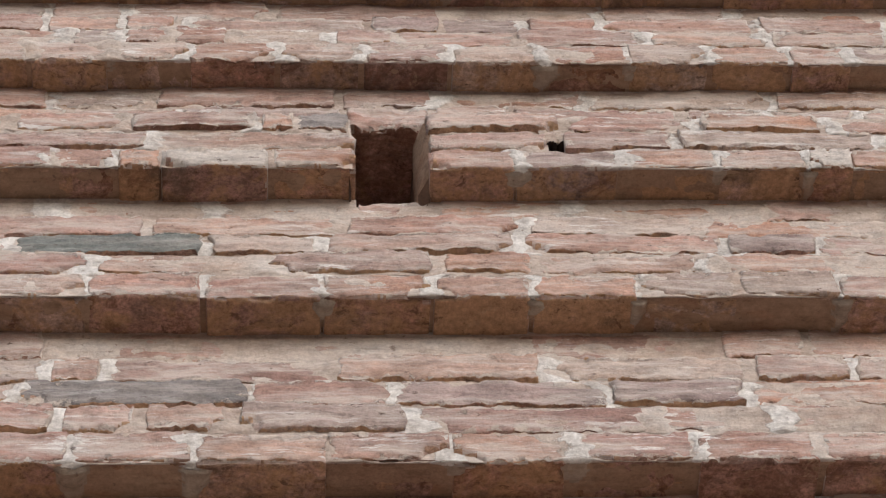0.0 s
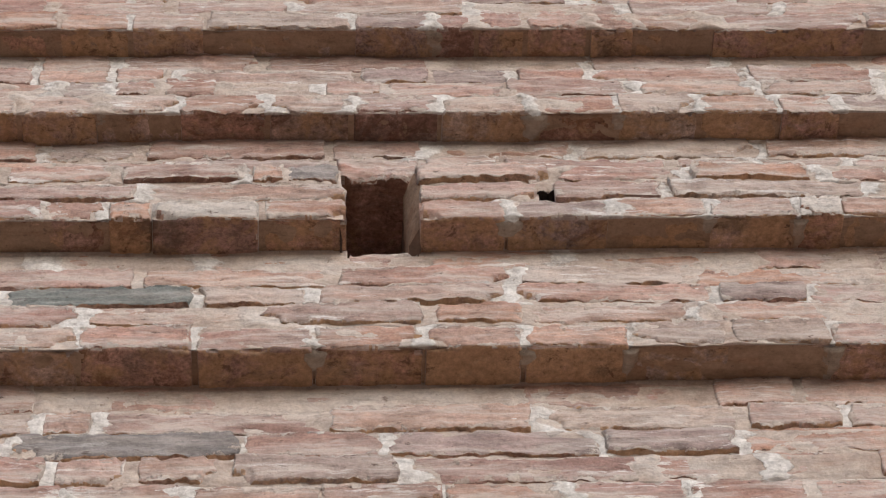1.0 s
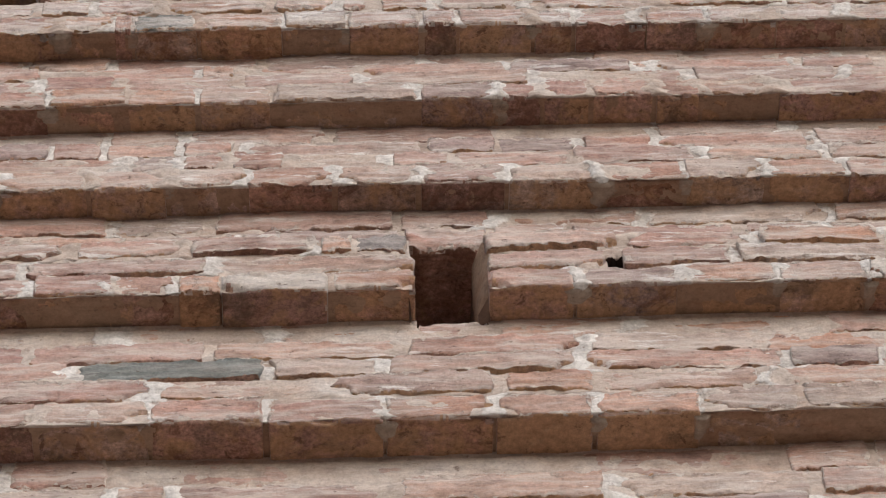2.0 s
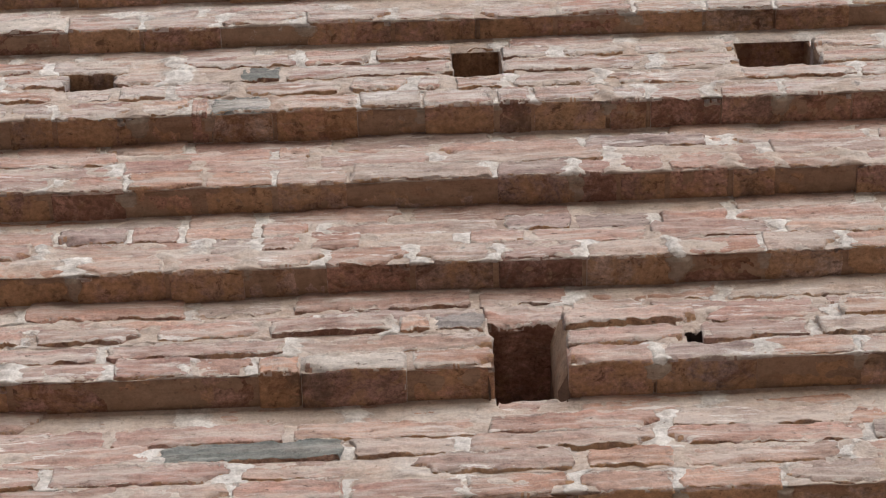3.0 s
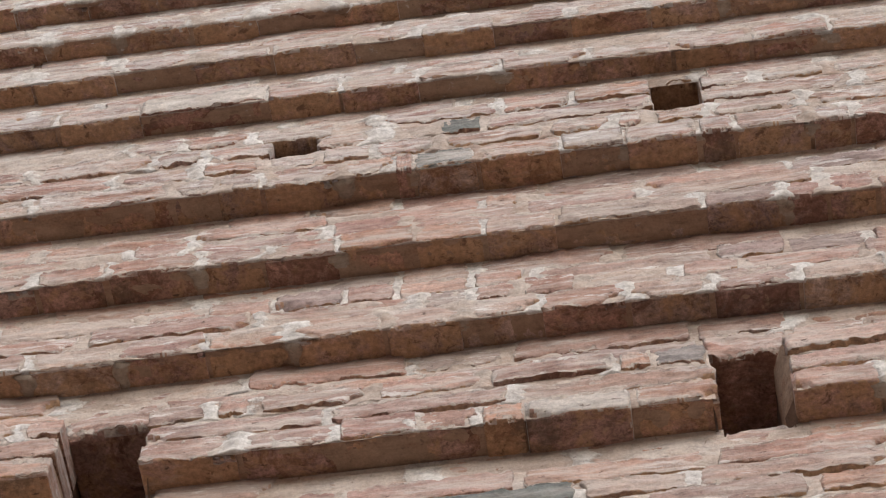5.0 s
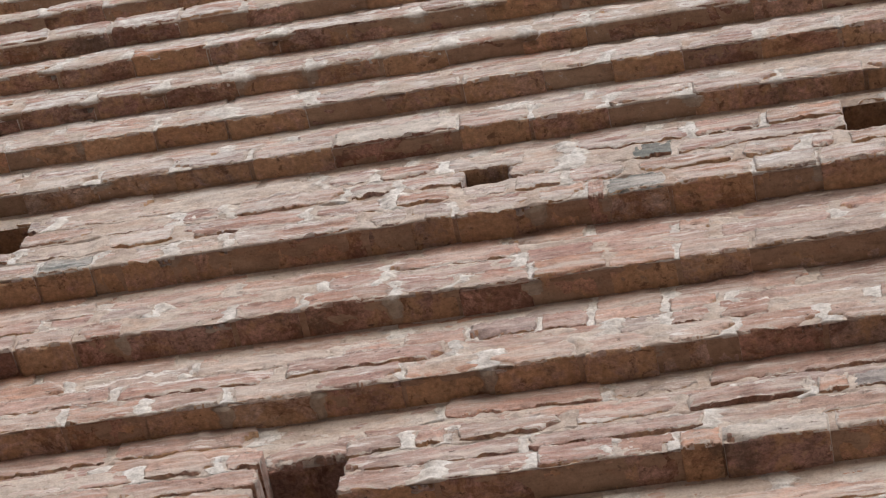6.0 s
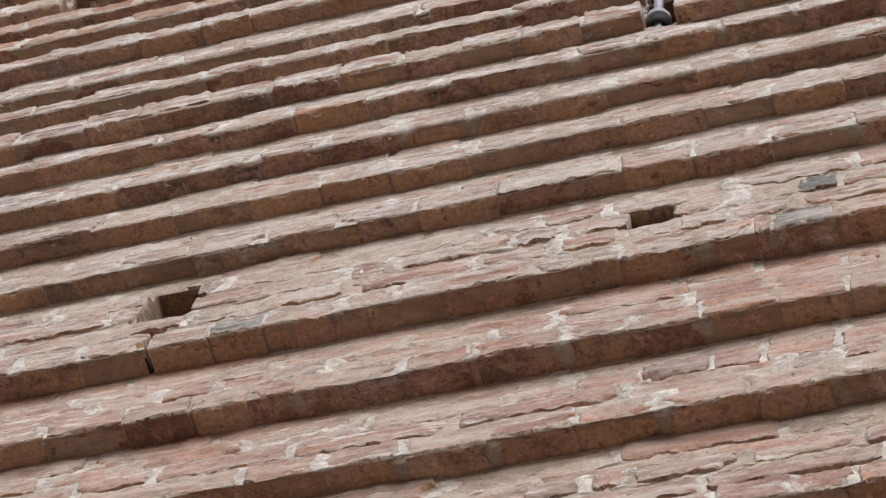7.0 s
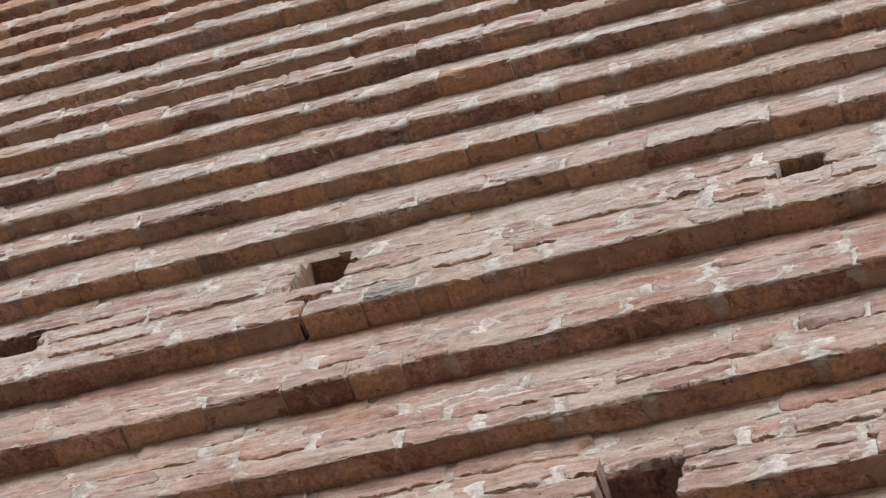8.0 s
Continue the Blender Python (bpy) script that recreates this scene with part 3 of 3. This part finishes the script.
    # the mortar is knocked back round the holes
    for t, k0, k1, a, b, _ in HOLES:
        beside = (xs > a - 0.02) & (xs < b + 0.02)
        if t == tier:
            z0, z1 = course_z(t, k0)[0], course_z(t, k1)[1]
            level = np.where((rows[:, 1] > z0 - 0.01) & (rows[:, 1] < z1 + 0.03))[0]
            out[np.ix_(level, beside)] = np.clip(out[np.ix_(level, beside)], -0.012, -0.008)
        elif t == tier + 1 and k0 == 0:
            top = np.arange(5)
            out[np.ix_(top, beside)] = np.clip(out[np.ix_(top, beside)], -0.004, 0.0015)
    Y = Y + out * rows[:, 2:3]
    Z = Z + out * rows[:, 3:4]
    keep = np.ones((m - 1, nx), bool)
    xc, zc = (xs[1:] + xs[:-1]) / 2, (rows[1:, 1] + rows[:-1, 1]) / 2
    for t, k0, k1, a, b, _ in HOLES:
        if t == tier:
            z0 = hole_floor(t, k0) - (0.05 if k0 == 0 else 0.0)
            keep &= ~(((xc > a - 0.004) & (xc < b + 0.004))[None, :] & ((zc > z0) & (zc < hole_top(t, k1) + (0.024 if t == 3 and k1 == 2 else 0.009)))[:, None])
        elif t == tier + 1 == 3 and k0 == 0:
            keep &= ~(((xc > a) & (xc < b))[None, :] & (zc > hole_floor(t, k0))[:, None])
    ids = np.arange(m * (nx + 1)).reshape(m, nx + 1)
    quads = np.stack([ids[:-1, :-1], ids[1:, :-1], ids[1:, 1:], ids[:-1, 1:]], -1)[keep]
    verts = np.c_[X.ravel(), Y.ravel(), Z.ravel()]
    # undersides of the ledges take the browner mortar, thick drips there the tan one
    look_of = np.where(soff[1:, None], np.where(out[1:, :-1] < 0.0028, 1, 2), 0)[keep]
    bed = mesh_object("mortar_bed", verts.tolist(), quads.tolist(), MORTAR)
    bed.data.materials.append(BROWNER_MORTAR)
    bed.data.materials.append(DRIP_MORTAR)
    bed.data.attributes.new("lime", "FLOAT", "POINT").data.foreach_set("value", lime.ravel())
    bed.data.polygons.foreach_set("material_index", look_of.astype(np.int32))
    return bed


def hole_lining(hole, parent):
    """The rough inside of a hole: sides, top, floor and back."""
    t, k0, k1, a, b, deep = hole
    z0, z1 = hole_floor(t, k0), hole_top(t, k1)
    y0, y1 = D + step_back(t, k0) + 0.012, D + deep
    bm = bmesh.new()
    bmesh.ops.create_cube(bm, size=1)
    front = [f for f in bm.faces if f.normal.y < -0.5]
    bmesh.ops.delete(bm, geom=front, context="FACES")
    bmesh.ops.subdivide_edges(bm, edges=bm.edges[:], cuts=14, use_grid_fill=True)
    lo, hi = (a - 0.001, y0, z0 - (0.004 if k0 == 0 else 0)), (b + 0.001, y1, z1)
    for v in bm.verts:
        c = Vector([(p + q) / 2 + w * (q - p) for p, q, w in zip(lo, hi, v.co)])
        # no part of the lining stands out in front of the courses
        high = (LIPS[t + 1] - LIPS[t]) / COURSES[t]
        k = min(COURSES[t] - 1, max(0, int((c.z + 0.012 - LIPS[t]) / high)))
        if abs(v.co.x) > 0.49 and c.z < course_z(t, k1)[1] - 0.005:
            k = min(k, k1)
        front_y = D + step_back(t, k) + (0.008 if abs(v.co.x) > 0.49 else 0.014)
        c.y = max(c.y, front_y)
        if hole is HOLES[0] and v.co.x > 0.49:
            # one reveal is splayed
            c.x -= 0.018 * min(1.0, max(0.0, (c.y - front_y) / 0.05))
        elif abs(v.co.x) > 0.49 and t == 3 and k1 > k0:
            # the ends of the bricks stand free of the bed
            c.x += math.copysign(0.004, v.co.x)
        if v.co.z > 0.49 and abs(v.co.x) < 0.49:
            c.z += 0.022 * (0.5 - v.co.y)
        if k0 == 0 and (v.co.z < -0.49 or c.z < LIPS[t] + 0.003):
            c.y = max(c.y, D + DEPTH[t] + 0.02)
        if v.co.y < -0.49 and abs(v.co.x) > 0.49:
            c.x += math.copysign(0.004, v.co.x)
        rough = 0.3 if v.co.z > 0.4 else 0.5 if abs(v.co.x) > 0.49 else 1.0
        v.co = c + rough * (0.007 * noise.noise_vector(c * 22) + 0.004 * noise.noise_vector(c * 70))
    bmesh.ops.reverse_faces(bm, faces=bm.faces[:])
    me = bpy.data.meshes.new("hole_lining")
    bm.to_mesh(me)
    bm.free()
    # the lining is coloured dark for the shade inside, darkest in small holes
    me.materials.append(SHADED_LINING if k1 > k0 or deep > 0.1 else SHADED_HOLLOW)
    me.materials.append(BROWNER_MORTAR)
    me.polygons.foreach_set("use_smooth", [True] * len(me.polygons))
    me.polygons.foreach_set("material_index", [int(k1 > k0 and abs(f.normal.x) > 0.6 and f.center.y < D + 0.11) for f in me.polygons])
    return under(new("hole_lining", me), parent)


def brick_pose(tier, k, a, b, proud):
    z0, z1 = course_z(tier, k)
    joint = 0.010 if k == 0 else 0.013
    calm = 0.6 if k == 0 else 1.0
    y = D + step_back(tier, k) + calm * rng.uniform(-0.007, 0.002) - proud
    tall = (z1 - z0 - joint) / 0.055
    m = pose((a + b) / 2, y, z0 + (rng.uniform(-0.003, 0.005) if k == 0 else joint / 2 + rng.uniform(-0.002, 0.002)), (-1.0 if k == 0 else rng.uniform(-4.5, 0.0) * (1.0 if tier < 6 else 1.6)), calm * rng.uniform(-0.9, 0.9), calm * rng.uniform(-1.2, 1.2))
    tall *= rng.uniform(0.90, 1.06)
    if k == COURSES[tier] - 1:
        # the uppermost course runs in under the next ledge
        m = pose((a + b) / 2, y + 0.003, z0 + joint / 2, rng.uniform(-2.5, 0.0), 0, calm * rng.uniform(-0.8, 0.8))
        tall = (z1 - z0 + 0.008) / 0.055
        if any(h[0] == tier and h[2] == k - 1 and h[3] - 0.02 < a and b < h[4] + 0.02 and (tier, k) == (6, 4) for h in HOLES):
            m = Matrix.Translation((0, 0, 0.022)) @ m
            tall -= 0.4
    tall += under_hole(tier, k, a, b) / 0.055
    if over_hole(tier, k, a, b):
        # the brick over the deep holes hangs lower
        m = Matrix.Translation((0, 0, -0.018)) @ m
        tall += 0.33
    return m, tall


SPECIAL_DATA = {}
beds = []
for tier in range(len(COURSES)):
    bed = under(mortar_bed(tier), facade)
    beds.append(bed)
    for h in HOLES:
        if h[0] == tier:
            hole_lining(h, bed)
    joined_v, joined_f, joined_m, joined_e = [], [], [], []
    for k in range(COURSES[tier]):
        for a, b, mat in LAYOUT[tier, k]:
            # a wide joint on each side, but none beside a hole
            half = (0.0, 0.003) if mat else (0.001, 0.005) if k == 0 else (0.003, 0.010)
            rim = [e for h in HOLES if h[0] == tier and h[1] <= k <= h[2] for e in h[3:5]]
            a += 0.0 if any(abs(a - e) < 0.002 for e in rim) else rng.uniform(*half)
            b -= 0.0 if any(abs(b - e) < 0.002 for e in rim) else rng.uniform(*half)
            length = b - a
            kind = ("stretcher", "header")[length < 0.2]
            if not near_x(tier) - 0.1 < b or a > 1.0:
                kind = "plain_" + kind
            elif tier >= FINE:
                kind = "far_" + kind
            elif k == 0 or over_hole(tier, k, a, b):
                kind = "lip_" + kind
            nominal = 0.145 if length < 0.2 else 0.29
            me = rng.choice(KINDS[kind])
            m, tall = brick_pose(tier, k, a, b, 0.002 if mat else 0.0)
            m = m @ Matrix.Diagonal((length / nominal, 2.3 if over_hole(tier, k, a, b) else 1, tall, 1))
            if tier < SINGLE:
                if mat:
                    key = (me.name, mat.name)
                    if key not in SPECIAL_DATA:
                        SPECIAL_DATA[key] = recoloured(me, mat)
                    me = SPECIAL_DATA[key]
                elif tier >= 6:
                    coat = BRICK_LIMED if tier < FINE else BRICK_UP
                    key = (me.name, coat.name)
                    if key not in SPECIAL_DATA:
                        SPECIAL_DATA[key] = recoloured(me, coat)
                    me = SPECIAL_DATA[key]
                ob = new("brick", me)
                ob.matrix_basis = m
                ob.parent = bed
            else:
                base = len(joined_v)
                co = np.empty(len(me.vertices) * 3)
                me.vertices.foreach_get("co", co)
                mm = np.array(m)
                co = co.reshape(-1, 3) @ mm[:3, :3].T + mm[:3, 3]
                joined_v.extend(co.tolist())
                joined_f.extend([[i + base for i in f.vertices] for f in me.polygons])
                joined_m.extend([f.material_index for f in me.polygons])
                edge = np.empty(len(me.vertices), np.float32)
                me.attributes["edge"].data.foreach_get("value", edge)
                joined_e.append(edge)
    if joined_v:
        ob = under(mesh_object("upper_bricks", joined_v, joined_f, BRICK_TOP), bed)
        ob.data.materials.append(SHADE_UNDER_UP)
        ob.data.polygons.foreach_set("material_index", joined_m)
        ob.data.attributes.new("edge", "FLOAT", "POINT").data.foreach_set("value", np.concatenate(joined_e))
        tagged(ob, kind="stuff")


# the small hole between two bricks is closed in its upper half
plug = new("mortar_plug", recoloured(HEADERS[0], MORTAR))
# its underside is coloured near black for the shade in the hole
plug.data.materials[1] = SHADED_HOLLOW
plug.matrix_basis = pose(0.428, D + 0.012, course_z(3, 1)[0] + 0.032) @ Matrix.Diagonal((0.40, 1, 0.58, 1))
plug.parent = beds[3]


# ---- the grey post with its flared collar that stands in the tall slot of the wall ----
def turned(name, rings, steps, mat, parent):
    """A turned part: rings of (radius, z)."""
    bm = bmesh.new()
    loops = [[bm.verts.new((r * math.cos(2 * math.pi * i / steps), r * math.sin(2 * math.pi * i / steps), z)) for i in range(steps)] for r, z in rings]
    for lo, hi in zip(loops, loops[1:]):
        for i in range(steps):
            j = (i + 1) % steps
            bm.faces.new((lo[i], lo[j], hi[j], hi[i]))
    bm.faces.new(loops[0][::-1])
    bm.faces.new(loops[-1])
    me = bpy.data.meshes.new(name)
    bm.to_mesh(me)
    bm.free()
    me.materials.append(mat)
    me.polygons.foreach_set("use_smooth", [True] * len(me.polygons))
    return under(new(name, me), parent)


GALVANISED = plain_material("grey_painted_metal", (0.330, 0.335, 0.390), (0.460, 0.465, 0.530), 30, 0.5, 0.1, 200)
DARK_METAL = plain_material("dark_metal", (0.016, 0.016, 0.018), (0.040, 0.038, 0.038), 30, 0.7, 0.2, 200)
post = new("metal_bracket")
post.location = (-0.607, D + 0.055, LIPS[11] + 0.001)
tagged(post, "grey metal post with dark flared collar in wall slot", "bracket")
turned("post", [(0.0125, 0.0), (0.0130, 0.003), (0.0130, 0.30), (0.0125, 0.303)], 4, GALVANISED, post).rotation_euler.z = radians(32)
turned("collar", [(0.015, 0.052), (0.017, 0.024), (0.021, 0.020), (0.0255, 0.022), (0.0265, 0.040), (0.0240, 0.0535), (0.014, 0.054)], 28, DARK_METAL, post)
tagged(turned("rim", [(0.020, 0.0545), (0.0275, 0.055), (0.0285, 0.058), (0.0280, 0.070), (0.0255, 0.073), (0.014, 0.074)], 28, GALVANISED, post), "pale grey metal rim")
